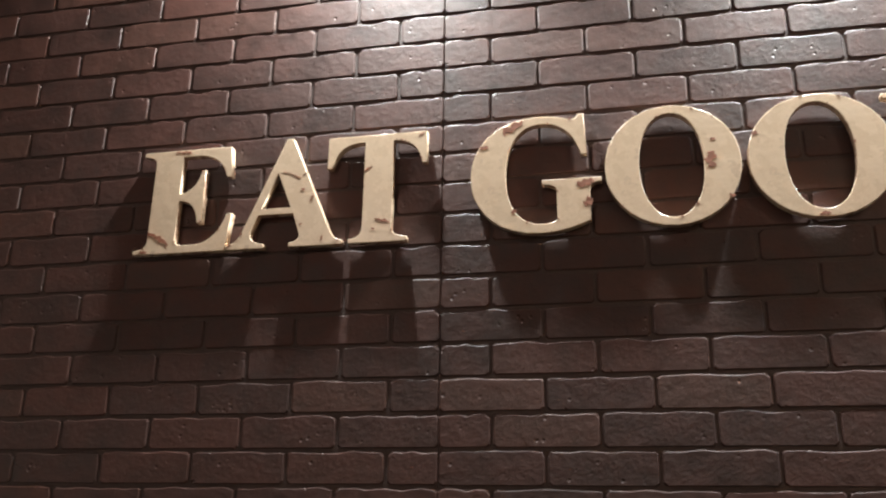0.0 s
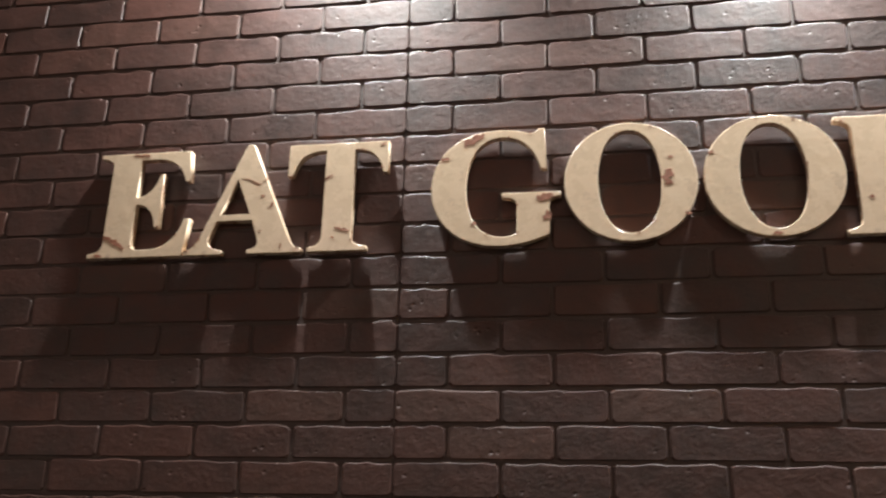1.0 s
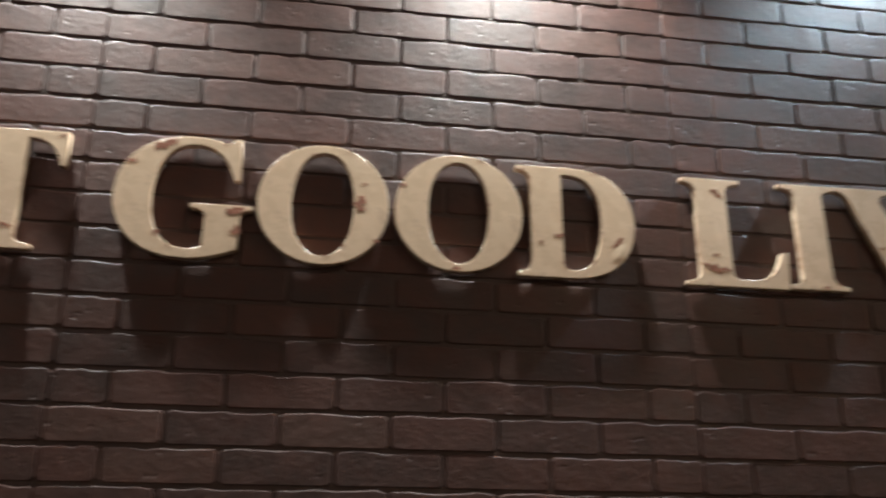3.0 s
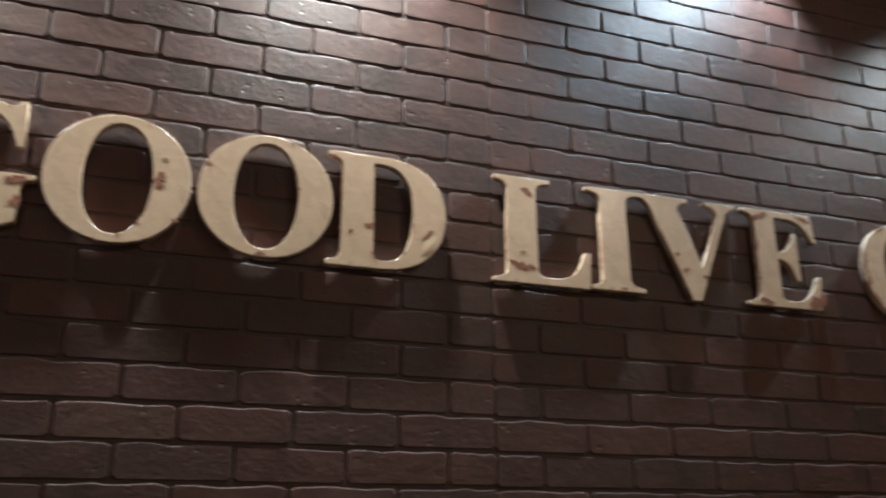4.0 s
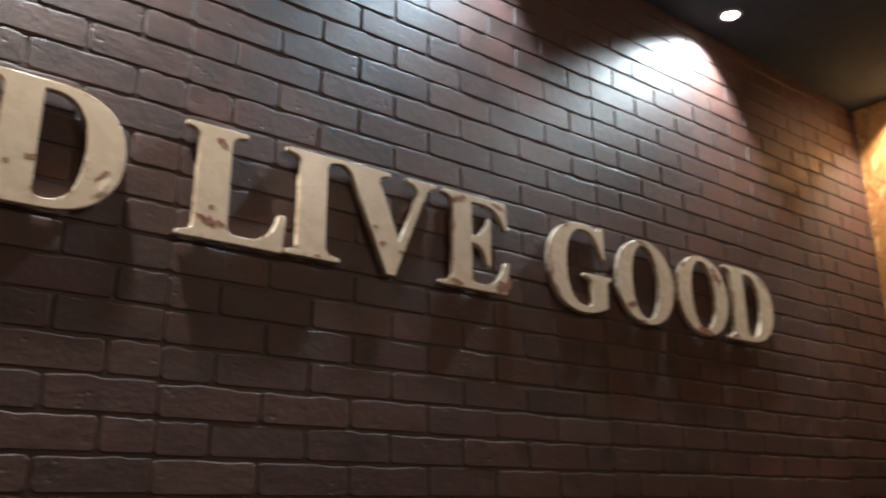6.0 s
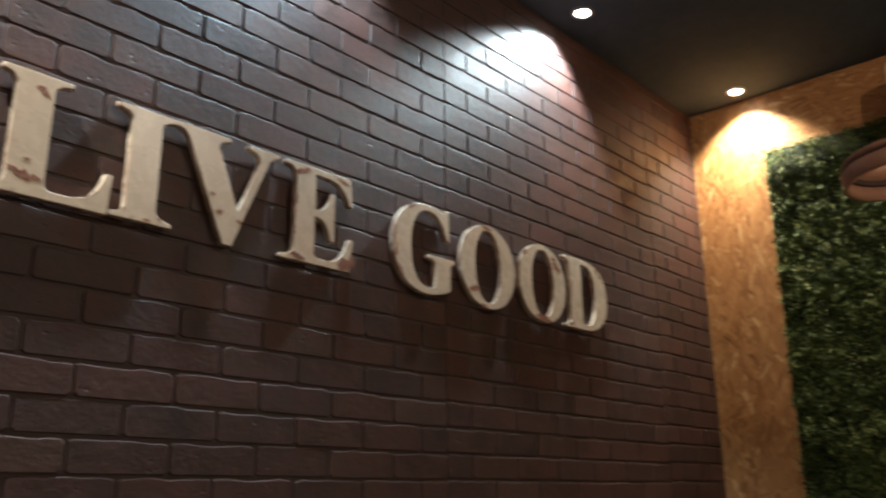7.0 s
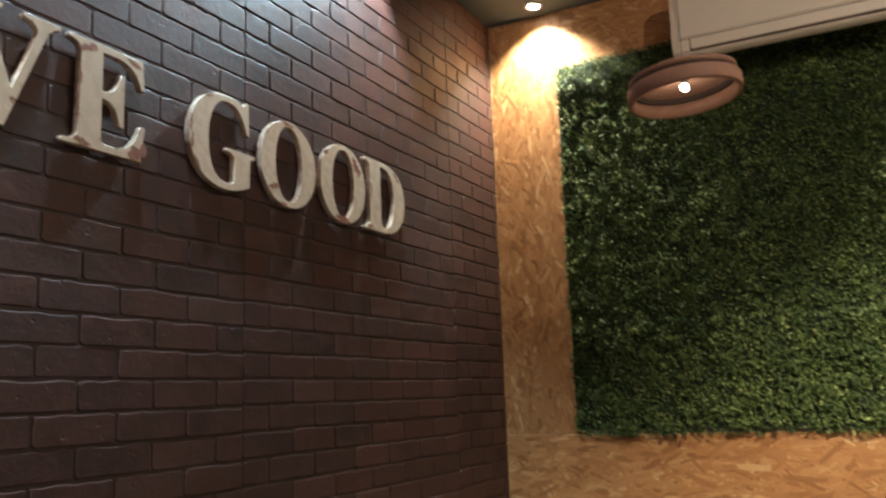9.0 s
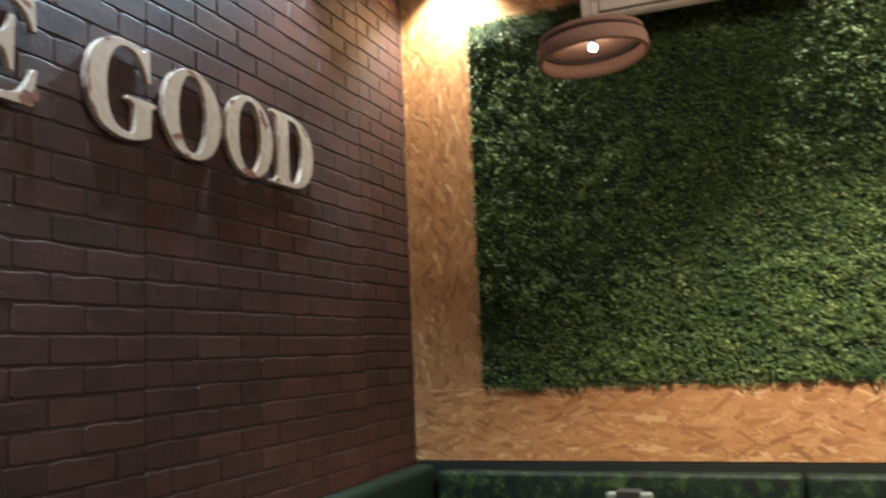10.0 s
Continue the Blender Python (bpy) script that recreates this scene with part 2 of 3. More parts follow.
slab("floor", (WEST - 0.2, SOUTH - 0.2, -0.15), (EAST + 0.25, 0.25, 0), FLOOR_TILE, "plain brown tiled floor of the dining room", "floor")
slab("ceiling", (WEST - 0.2, SOUTH - 0.2, CEIL), (EAST + 0.25, 0.25, CEIL + 0.15), CEILING_PAINT, "matt charcoal painted ceiling with recessed spots", "ceiling")
# Added walls close the room out of view; their paleness lifts the shadows.
slab("wall_south", (WEST, SOUTH - 0.15, 0), (EAST, SOUTH, CEIL), BOUNCE_WALL_PAINT, "plain unseen south wall, added pale to bounce light", "wall")
slab("wall_west", (WEST - 0.15, SOUTH, 0), (WEST, 0, CEIL), BOUNCE_WALL_PAINT, "plain unseen side wall, added pale to bounce light", "wall")
wall_north = slab("wall_north", (WEST, 0.02, 0), (EAST, 0.2, CEIL), MORTAR, "plain wall that carries the brick-faced panels", "wall")
wall_east = slab("wall_east", (EAST + 0.018, SOUTH, 0), (EAST + 0.2, 0.2, CEIL), BOUNCE_WALL_PAINT, "plain wall that carries strand board and planting", "wall")


# OSB boards on the east wall
def board(label, y0, y1, z0, z1, mat, proud=0.0):
    ob = part("strand_board", box((EAST - proud, y0, z0), (EAST + 0.018, y1, z1), 0.0015, 1), mat, wall_east, label)
    return ob


GREEN_Y, GREEN_Z0, GREEN_Z1 = -0.328, 1.092, 2.712
upright = board("upright strip of honey-brown oriented strand board", GREEN_Y - 0.03, 0.0, GREEN_Z0 - 0.004, CEIL, OSB_UP)
along = board("long strip of orange-brown oriented strand board", SOUTH, 0.0, 0.785, GREEN_Z0 - 0.006, OSB_ALONG, 0.002)
upper = board("upper strip of strand board above the planting", SOUTH, GREEN_Y - 0.031, GREEN_Z1 - 0.03, CEIL, OSB_ALONG)


def strand_material():
    """One wood strand: its own tone, with grain running along it."""
    m, t, b = material("wood_strand", 0.5)
    geo = t.nodes.new("ShaderNodeNewGeometry")
    tone = ramp(t, geo.outputs["Random Per Island"], [(0.0, (0.32, 0.134, 0.045)), (0.25, (0.48, 0.218, 0.078)), (0.8, (0.58, 0.285, 0.108)), (0.94, (0.66, 0.36, 0.15)), (1.0, (0.78, 0.49, 0.235))])
    v = coords(t, (18, 420, 1), kind="UV")
    grain = node(t, "ShaderNodeTexNoise", [("Vector", v)], Scale=1.0, Detail=4.0, Roughness=0.6)
    c = mix(t, ramp(t, grain.outputs[0], [(0.35, (0.5, 0.5, 0.5)), (0.6, (0, 0, 0))]), tone, (0.30, 0.125, 0.042))
    t.links.new(c, b.inputs["Base Color"])
    bump(t, b, grain.outputs[0], 0.25, 0.0012)
    return m


STRAND = strand_material()


def strands(parent, y0, y1, z0, z1, face, lean, count, seed):
    """Thin wood strands pressed into the face of a board, most of them near the lean angle."""
    rng = random.Random(seed)
    verts, faces, uvs = [], [], []
    while len(faces) < count * 7:
        length, wide = rng.uniform(0.045, 0.130), rng.uniform(0.009, 0.027)
        ang = radians(lean + rng.gauss(0, 27))
        c, d = math.cos(ang), math.sin(ang)
        cy, cz = rng.uniform(y0, y1), rng.uniform(z0, z1)
        lift, tip, tilt = rng.uniform(0.0003, 0.0013), rng.uniform(0.55, 1.0), rng.uniform(-0.0004, 0.0004)
        shape = [(-0.5, -0.32), (-0.22, -0.5 * tip), (0.47, -0.42), (0.5, 0.30), (0.15, 0.5), (-0.46, 0.40 * tip)]
        loop = [(length * (u + rng.uniform(-0.05, 0.05)), wide * (v + rng.uniform(-0.12, 0.12))) for u, v in shape]
        spots_ = [(cy + u * c - v * d, cz + u * d + v * c) for u, v in loop]
        if min(q[0] for q in spots_) < y0 or max(q[0] for q in spots_) > y1 or min(q[1] for q in spots_) < z0 or max(q[1] for q in spots_) > z1:
            continue
        k = len(verts)
        shift = rng.uniform(0, 9)
        for (u, v), (y, z) in zip(loop, spots_):
            verts.append((face - lift - tilt * u / length, y, z))
        for y, z in spots_:
            verts.append((face + 0.0006, y, z))
        faces.append(tuple(range(k, k + 6)))
        uvs += [(u + shift, v + shift) for u, v in loop]
        for i in range(6):
            j = (i + 1) % 6
            faces.append((k + i, k + 6 + i, k + 6 + j, k + j))
            uvs += [(loop[i][0] + shift, loop[i][1] + shift)] * 4
    me = bpy.data.meshes.new("wood_strands")
    me.from_pydata(verts, [], faces)
    layer = me.uv_layers.new(name="along")
    layer.data.foreach_set("uv", np.array(uvs, dtype=np.float32).ravel())
    me.materials.append(STRAND)
    ob = new("wood_strands", me)
    ob.parent = parent
    return tagged(ob, "overlapping pressed wood strands, honey to orange brown", kind="stuff")


strands(upright, GREEN_Y - 0.028, -0.002, GREEN_Z0, CEIL - 0.002, EAST, 90, 1000, 21)
strands(along, SOUTH + 0.005, -0.002, 0.787, GREEN_Z0 - 0.008, EAST - 0.002, 0, 2300, 22)
strands(upper, SOUTH + 0.005, GREEN_Y - 0.033, GREEN_Z1 - 0.028, CEIL - 0.002, EAST, 0, 1300, 23)


# ---- planted wall ----
def planted_wall():
    w = thing("green_wall", "dense dark green artificial boxwood planting on strand board", "plant wall", EAST, GREEN_Y, GREEN_Z0)
    y1, y0, z0, z1 = 0.0, -3.1, 0.0, GREEN_Z1 - GREEN_Z0
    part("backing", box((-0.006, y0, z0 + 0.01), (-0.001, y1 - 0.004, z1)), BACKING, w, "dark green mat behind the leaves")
    rng = np.random.default_rng(5)
    n = 210000
    y, z = rng.uniform(y0, y1 - 0.004, n), rng.uniform(z0 - 0.012, z1 + 0.004, n)
    # tufts: the mat bulges where sprigs stand
    cy, cz, cr = rng.uniform(y0, y1, 2600), rng.uniform(z0, z1, 2600), rng.uniform(0.015, 0.05, 2600)
    pick = rng.integers(0, 2600, n)
    tuft = rng.random(n) < 0.72
    ang, rad = rng.uniform(0, 2 * np.pi, n), np.sqrt(rng.random(n))
    y = np.where(tuft, cy[pick] + cr[pick] * rad * np.cos(ang), y)
    z = np.where(tuft, cz[pick] + cr[pick] * rad * np.sin(ang), z)
    keep = (y < y1 - 0.002) & (z > z0 - 0.02) & (z < z1 + 0.006)
    y, z, tuft, rad = y[keep], z[keep], tuft[keep], rad[keep]
    n = len(y)
    out = 0.006 + np.where(tuft, 0.035 * (1 - rad ** 2) * rng.random(n), 0.014 * rng.random(n)) + 0.004 * rng.random(n) + np.clip((z - z1 + 0.14) / 0.03, 0, 1) * (0.014 + 0.014 * rng.random(n)) + np.where(z - z0 < 0.6, 0.032, 0.008) * np.clip((((z - z0 + 0.05) % 0.5) - 0.34) / 0.16, 0, 1) * rng.random(n)
    base = np.stack([-out, y, z], 1)
    # each leaf: a bent kite of four corners and a rib
    nor = np.stack([-np.ones(n), rng.normal(0, 0.5, n), rng.normal(0.35, 0.5, n)], 1)
    nor /= np.linalg.norm(nor, axis=1)[:, None]
    tip = rng.normal(0, 1, (n, 3))
    tip -= nor * (tip * nor).sum(1)[:, None]
    tip /= np.linalg.norm(tip, axis=1)[:, None]
    side = np.cross(nor, tip)
    ln, wd = rng.uniform(0.008, 0.0155, n)[:, None], rng.uniform(0.0032, 0.0058, n)[:, None]
    v = np.stack([base, base + tip * ln * 0.5 + side * wd + nor * 0.002, base + tip * ln - nor * 0.002, base + tip * ln * 0.5 - side * wd + nor * 0.002], 1).reshape(-1, 3)
    f = np.arange(4 * n).reshape(-1, 4)
    tri = np.concatenate([f[:, [0, 1, 2]], f[:, [0, 2, 3]]])
    me = bpy.data.meshes.new("foliage")
    me.vertices.add(len(v)), me.loops.add(tri.size), me.polygons.add(len(tri))
    me.vertices.foreach_set("co", v.astype(np.float32).ravel())
    me.loops.foreach_set("vertex_index", tri.astype(np.int32).ravel())
    me.polygons.foreach_set("loop_start", np.arange(0, tri.size, 3, dtype=np.int32))
    me.update(calc_edges=True)
    me.materials.append(LEAF)
    ob = new("foliage", me)
    ob.parent = w
    tagged(ob, "thick mat of small glossy green leaves", kind="stuff")


planted_wall()


# ---- letters of the sign ----
GLYPHS = {
    "E": "M0 0 L0 .03 Q.13 .04 .13 .13 L.13 .87 Q.13 .96 0 .97 L0 1 L.88 1 L.91 .71 L.87 .71 Q.80 .94 .56 .94 L.40 .94 L.40 .56 Q.57 .57 .61 .78 L.645 .78 L.645 .28 L.61 .28 Q.58 .50 .40 .50 L.40 .13 Q.40 .06 .50 .06 L.60 .06 Q.82 .08 .90 .34 L.945 .34 L.90 0",
    "E worn": "M0 0 L0 .03 Q.15 .04 .165 .13 L.17 .87 Q.16 .96 .03 .97 L.04 1 L.90 1 L.935 .71 L.895 .71 Q.82 .94 .58 .94 L.415 .94 L.415 .56 Q.60 .57 .64 .78 L.68 .78 L.68 .28 L.64 .28 Q.60 .50 .415 .50 L.415 .13 Q.415 .06 .50 .06 L.60 .06 Q.82 .08 .90 .34 L.945 .34 L.90 0",
    "A": "M0 0 L0 .03 Q.09 .04 .14 .14 L.52 1.03 L.57 1.03 L.97 .12 Q1.01 .04 1.085 .03 L1.085 0 L.60 0 L.60 .03 Q.72 .04 .68 .14 L.62 .31 L.285 .31 L.23 .18 Q.18 .05 .355 .03 L.355 0 M.31 .36 L.60 .36 L.45 .71",
    "T": "M.23 0 L.23 .03 Q.35 .04 .35 .13 L.35 .94 L.30 .94 Q.08 .93 .035 .71 L0 .71 L.005 1 L.915 1 L.92 .71 L.885 .71 Q.84 .93 .64 .94 L.61 .94 L.61 .13 Q.61 .04 .75 .03 L.75 0",
    "G": "M.965 .66 L.925 .66 C.87 .86 .76 .965 .60 .965 C.38 .965 .285 .75 .285 .50 C.285 .24 .38 .045 .59 .045 Q.68 .045 .72 .085 L.72 .33 Q.72 .40 .60 .405 L.60 .435 L1.075 .435 L1.075 .405 Q.98 .40 .98 .33 L.98 .07 Q.78 -.025 .57 -.025 C.22 -.025 0 .20 0 .50 C0 .82 .24 1.025 .56 1.025 Q.72 1.025 .82 .985 Q.89 .97 .905 1.025 L.95 1.025",
    "O": "M.525 1.025 C.82 1.025 1.05 .80 1.05 .50 C1.05 .20 .82 -.025 .525 -.025 C.23 -.025 0 .20 0 .50 C0 .80 .23 1.025 .525 1.025 M.52 .965 C.36 .965 .262 .77 .262 .50 C.262 .23 .36 .035 .52 .035 C.68 .035 .778 .23 .778 .50 C.778 .77 .68 .965 .52 .965",
    "D": "M0 0 L0 .03 Q.12 .04 .12 .13 L.12 .87 Q.12 .96 0 .97 L0 1 L.48 1 C.85 1 1.04 .80 1.04 .51 C1.04 .20 .83 0 .47 0 M.39 .13 L.39 .94 L.46 .94 C.66 .94 .75 .78 .75 .51 C.75 .22 .66 .06 .49 .06 Q.39 .06 .39 .13",
    "L": "M0 0 L0 .03 Q.13 .04 .13 .13 L.13 .87 Q.13 .96 .02 .97 L.02 1 L.55 1 L.55 .97 Q.41 .96 .41 .87 L.41 .13 Q.41 .06 .50 .06 L.62 .06 Q.83 .08 .89 .33 L.94 .33 L.92 0",
    "I": "M0 0 L0 .03 Q.13 .04 .13 .13 L.13 .87 Q.13 .96 0 .97 L0 1 L.55 1 L.55 .97 Q.40 .96 .40 .87 L.40 .13 Q.40 .04 .55 .03 L.55 0",
    "V": "M0 1 L0 .97 Q.09 .95 .13 .87 L.51 -.02 L.60 -.02 L.95 .86 Q.99 .95 1.08 .97 L1.08 1 L.74 1 L.74 .97 Q.90 .95 .86 .83 L.65 .30 L.42 .87 Q.40 .95 .53 .97 L.53 1",
}


def outlines(path):
    """The closed outlines of a glyph from its path of lines and curves."""
    loops, steps = [], 9
    for word in path.replace("M", "|M").replace("L", "|L").replace("Q", "|Q").replace("C", "|C").split("|"):
        if not word.strip():
            continue
        kind, nums = word[0], [float(a) for a in word[1:].split()]
        pts = [Vector(nums[i:i + 2]) for i in range(0, len(nums), 2)]
        if kind == "M":
            loops.append([pts[0]])
            continue
        p = loops[-1][-1]
        if kind == "L":
            loops[-1].append(pts[0])
        for k in range(1, steps + 1) if kind in "QC" else ():
            s = k / steps
            if kind == "Q":
                loops[-1].append((1 - s) ** 2 * p + 2 * s * (1 - s) * pts[0] + s * s * pts[1])
            else:
                loops[-1].append((1 - s) ** 3 * p + 3 * s * (1 - s) ** 2 * pts[0] + 3 * s * s * (1 - s) * pts[1] + s ** 3 * pts[2])
    return loops


def glyph_mesh(key, thick, width, height):
    c = bpy.data.curves.new("outline", "CURVE")
    c.dimensions, c.fill_mode, c.extrude, c.bevel_depth, c.bevel_resolution = "2D", "BOTH", thick / 2 - 0.0012, 0.0012, 1
    for loop in outlines(GLYPHS[key]):
        if (loop[0] - loop[-1]).length < 1e-4:
            loop = loop[:-1]
        s = c.splines.new("POLY")
        s.points.add(len(loop) - 1)
        for q, p in zip(s.points, loop):
            q.co = (p.x * width, p.y * height, 0, 1)
        s.use_cyclic_u = True
    ob = new("outline", c)
    me = bpy.data.meshes.new_from_object(ob)
    bpy.data.objects.remove(ob)
    bpy.data.curves.remove(c)
    me.materials.clear()
    me.materials.append(CREAM)
    return me


FRONT, THICK = -0.027, 0.0185
# letter, left edge, foot height, width of the cap unit, cap height, chips (u, v, size, squash, turn)
SIGN = [
    ("E", -0.702, 1.8215, 0.243, 0.247, [(0.24, 0.145, 0.062, 0.22, -32), (0.40, 0.982, 0.04, 0.22, 0), (0.10, 0.02, 0.02, 0.4, 0)]),
    ("A", -0.478, 1.8215, 0.244, 0.247, [(0.62, 0.665, 0.030, 0.10, -28), (0.72, 0.68, 0.016, 0.14, 30), (0.53, 0.70, 0.020, 0.10, -10), (0.70, 0.53, 0.009, 0.8, 10), (0.79, 0.44, 0.016, 0.4, 70), (0.70, 0.20, 0.007, 0.7, 0), (0.90, 0.06, 0.014, 0.3, 80)]),
    ("T", -0.253, 1.8215, 0.242, 0.247, [(0.53, 0.19, 0.034, 0.22, -14), (0.385, 0.68, 0.020, 0.3, 35), (0.87, 0.975, 0.014, 0.4, 30), (0.45, 0.12, 0.007, 0.8, 0)]),
    ("G", 0.067, 1.8265, 0.249, 0.246, [(0.36, 0.945, 0.05, 0.42, 28), (0.95, 0.395, 0.035, 0.6, 10), (0.965, 0.22, 0.018, 1.2, 0), (0.11, 0.78, 0.018, 0.7, 0), (0.36, 0.17, 0.012, 0.8, 0)]),
    ("O", 0.345, 1.8280, 0.251, 0.246, [(0.83, 0.52, 0.036, 0.6, 75), (0.96, 0.20, 0.012, 0.8, 0), (0.85, 0.70, 0.010, 0.8, 0)]),
    ("O", 0.623, 1.8280, 0.254, 0.246, [(0.06, 0.72, 0.012, 0.8, 0), (0.50, 0.0, 0.02, 0.5, 0)]),
    ("D", 0.881, 1.8215, 0.244, 0.247, [(0.36, 0.37, 0.02, 0.5, 0), (0.88, 0.33, 0.035, 0.3, 50), (0.20, 0.30, 0.01, 0.7, 0)]),
    ("L", 1.248, 1.8215, 0.248, 0.246, [(0.26, 0.155, 0.065, 0.28, -12), (0.33, 0.87, 0.03, 0.5, -30), (0.27, 0.28, 0.012, 0.8, 0)]),
    ("I", 1.482, 1.8245, 0.246, 0.244, [(0.33, 0.02, 0.015, 0.5, 0)]),
    ("V", 1.618, 1.8245, 0.251, 0.245, [(0.38, 0.42, 0.014, 0.7, 0), (0.46, 0.27, 0.018, 0.7, 0), (0.67, 0.22, 0.014, 0.8, 0)]),
    ("E worn", 1.905, 1.8245, 0.236, 0.246, [(0.21, 0.04, 0.045, 0.3, -10), (0.86, 0.10, 0.06, 0.7, 40), (0.24, 0.93, 0.05, 0.35, 15), (0.16, 0.60, 0.07, 0.14, 88), (0.155, 0.30, 0.05, 0.16, 90), (0.80, 0.955, 0.04, 0.25, -12)]),
    ("G", 2.276, 1.8255, 0.234, 0.246, [(0.04, 0.40, 0.04, 0.3, 80), (0.025, 0.58, 0.05, 0.2, 86), (0.12, 0.18, 0.04, 0.22, -58), (0.30, 0.96, 0.03, 0.3, 25)]),
    ("O", 2.553, 1.8255, 0.246, 0.246, [(0.24, 0.19, 0.05, 0.35, 15), (0.50, 0.995, 0.05, 0.25, 0), (0.10, 0.80, 0.03, 0.25, 55), (0.42, 0.0, 0.03, 0.3, -10)]),
    ("O", 2.838, 1.8265, 0.243, 0.246, [(0.83, 0.80, 0.07, 0.45, -60), (0.50, 0.01, 0.08, 0.3, 0), (0.12, 0.86, 0.03, 0.6, 40)]),
    ("D", 3.095, 1.8275, 0.250, 0.246, [(0.10, 0.05, 0.03, 0.4, 0), (0.82, 0.87, 0.05, 0.22, -42), (0.15, 0.55, 0.06, 0.14, 88)]),
]


def chip(size, squash, rng):
    """A torn flake of missing paint: a jagged strip, flat on the letter's face."""
    bm = bmesh.new()
    k = 8
    upper, lower = [], []
    for i in range(k + 1):
        x = size * (i / k - 0.5) + (rng.uniform(-0.3, 0.3) * size / k if 0 < i < k else 0)
        swell = (4 * (i + 0.6) * (k + 0.6 - i) / (k + 1.2) ** 2) ** 0.6
        half, sway = size * squash / 2 * swell, rng.uniform(-0.25, 0.25) * size * squash
        upper.append((x, sway + half * rng.uniform(0.35, 1.15)))
        lower.append((x, sway - half * rng.uniform(0.35, 1.15)))
    ring_ = upper + lower[::-1]
    rim = [bm.verts.new((x, y, 0)) for x, y in ring_]
    top = [bm.verts.new((x * 0.96, y * 0.94, 0.0005)) for x, y in ring_]
    n = len(rim)
    for i in range(k):
        bm.faces.new((top[i], top[i + 1], top[n - 2 - i], top[n - 1 - i]))
    for i in range(n):
        bm.faces.new((rim[i], rim[(i + 1) % n], top[(i + 1) % n], top[i]))
    return bm


def blister(wide, tall, rise, rng):
    """A lifted, wrinkled scale of old varnish: a low dome with an uneven rim."""
    bm = bmesh.new()
    n, rows = 14, []
    edge = [rng.uniform(0.78, 1.12) for _ in range(n)]
    for r in (1.0, 0.72, 0.4):
        rows.append([bm.verts.new((wide * r * edge[k] * math.cos(2 * math.pi * k / n), tall * r * edge[k] * math.sin(2 * math.pi * k / n), rise * (1 - r * r) * rng.uniform(0.8, 1.2))) for k in range(n)])
    top = bm.verts.new((0, 0, rise))
    for a, b in zip(rows, rows[1:]):
        for k in range(n):
            bm.faces.new((a[k], a[(k + 1) % n], b[(k + 1) % n], b[k]))
    for k in range(n):
        bm.faces.new((rows[-1][k], rows[-1][(k + 1) % n], top))
    return bm


def sign():
    rng = random.Random(4)
    for key, x, z, width, height, chips in SIGN:
        me = glyph_mesh(key, THICK, width, height)
        path, key = GLYPHS[key], key[0]
        ob = tagged(new("sign_letter", me), "cream painted capital " + key[0] + " with chipped edges, standing off the brick wall", "sign letter", "letters of the wall sign")
        ob.matrix_basis = pose(x, FRONT + THICK / 2, z, 90, 0, 0)
        for u, v, size, squash, turn in chips:
            c = part("paint_chip", chip(size, squash, rng), CHIP, ob, "brown bare patch in the paint")
            c.matrix_basis = pose(u * width, v * height, THICK / 2 + 0.0001, 0, 0, turn)
        # small nicks along the cut edges
        edge = [p for loop in outlines(path) for p in loop]
        for _ in range(7):
            at, size = rng.choice(edge), rng.uniform(0.003, 0.0075)
            c = part("paint_chip", chip(size, rng.uniform(0.4, 0.9), rng), CHIP, ob)
            c.matrix_basis = pose(at.x * width, at.y * height, THICK / 2 + 0.0001, 0, 0, rng.uniform(0, 180))
        if key == "D" and x < 1.0:
            b = part("paint_blister", blister(0.013, 0.026, 0.0011, rng), VARNISH, ob, "glossy lifted scale of cream paint", True)
            b.matrix_basis = pose(0.885 * width, 0.235 * height, THICK / 2 + 0.0002, 0, 0, -28)
        # short pins hold the letter off the wall
        for pu in (0.26, 0.60) if key not in "AVT" else ((0.5,) if key != "A" else (0.16, 0.86)):
            pin = bmesh.new()
            bmesh.ops.create_cone(pin, segments=8, radius1=0.004, radius2=0.004, depth=0.010, cap_ends=True)
            p = part("pin", pin, STEEL, ob)
            vz = 0.06 if key == "A" else (0.02 if key in "EDLG" and pu > 0.5 else 0.45)
            vx = pu * width
            if key == "O":
                vx, vz = (0.13 if pu < 0.5 else 0.91) * width, 0.5
            if key == "G":
                vx, vz = (0.14 if pu < 0.5 else 0.85) * width, 0.3 if pu > 0.5 else 0.5
            if key == "I":
                vx, vz = 0.27 * width, 0.2 if pu < 0.5 else 0.8
            if key == "V":
                vx, vz = 0.45 * width, 0.35
            p.matrix_basis = pose(vx, vz * height, -THICK / 2 - 0.0045)


sign()


# ---- ceiling spots ----
def downlight(x, y):
    d = thing("downlight", "small round recessed ceiling spot, switched on", "ceiling light", x, y, CEIL, "ceiling spots")
    part("trim_ring", ring([(0.025, 0.0), (0.042, 0.0), (0.042, -0.004), (0.038, -0.006), (0.032, -0.006)]), STEEL, d, "thin metal rim", True)
    bm = bmesh.new()
    bmesh.ops.create_cone(bm, segments=32, radius1=0.025, radius2=0.025, depth=0.004, cap_ends=True, matrix=Matrix.Translation((0, 0, -0.002)))
    part("lens", bm, LENS, d, "bright glowing lens")
    return d


# Fixtures also go at the added, unseen fill spots.
for sx, sy in [(s[0], BRICK_Y) for s in BRICK_SPOTS] + [(EAST_X, s[0]) for s in EAST_SPOTS] + [r[:2] for r in ROOM_FILL_SPOTS] + [TABLE_SPOT]:
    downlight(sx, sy)


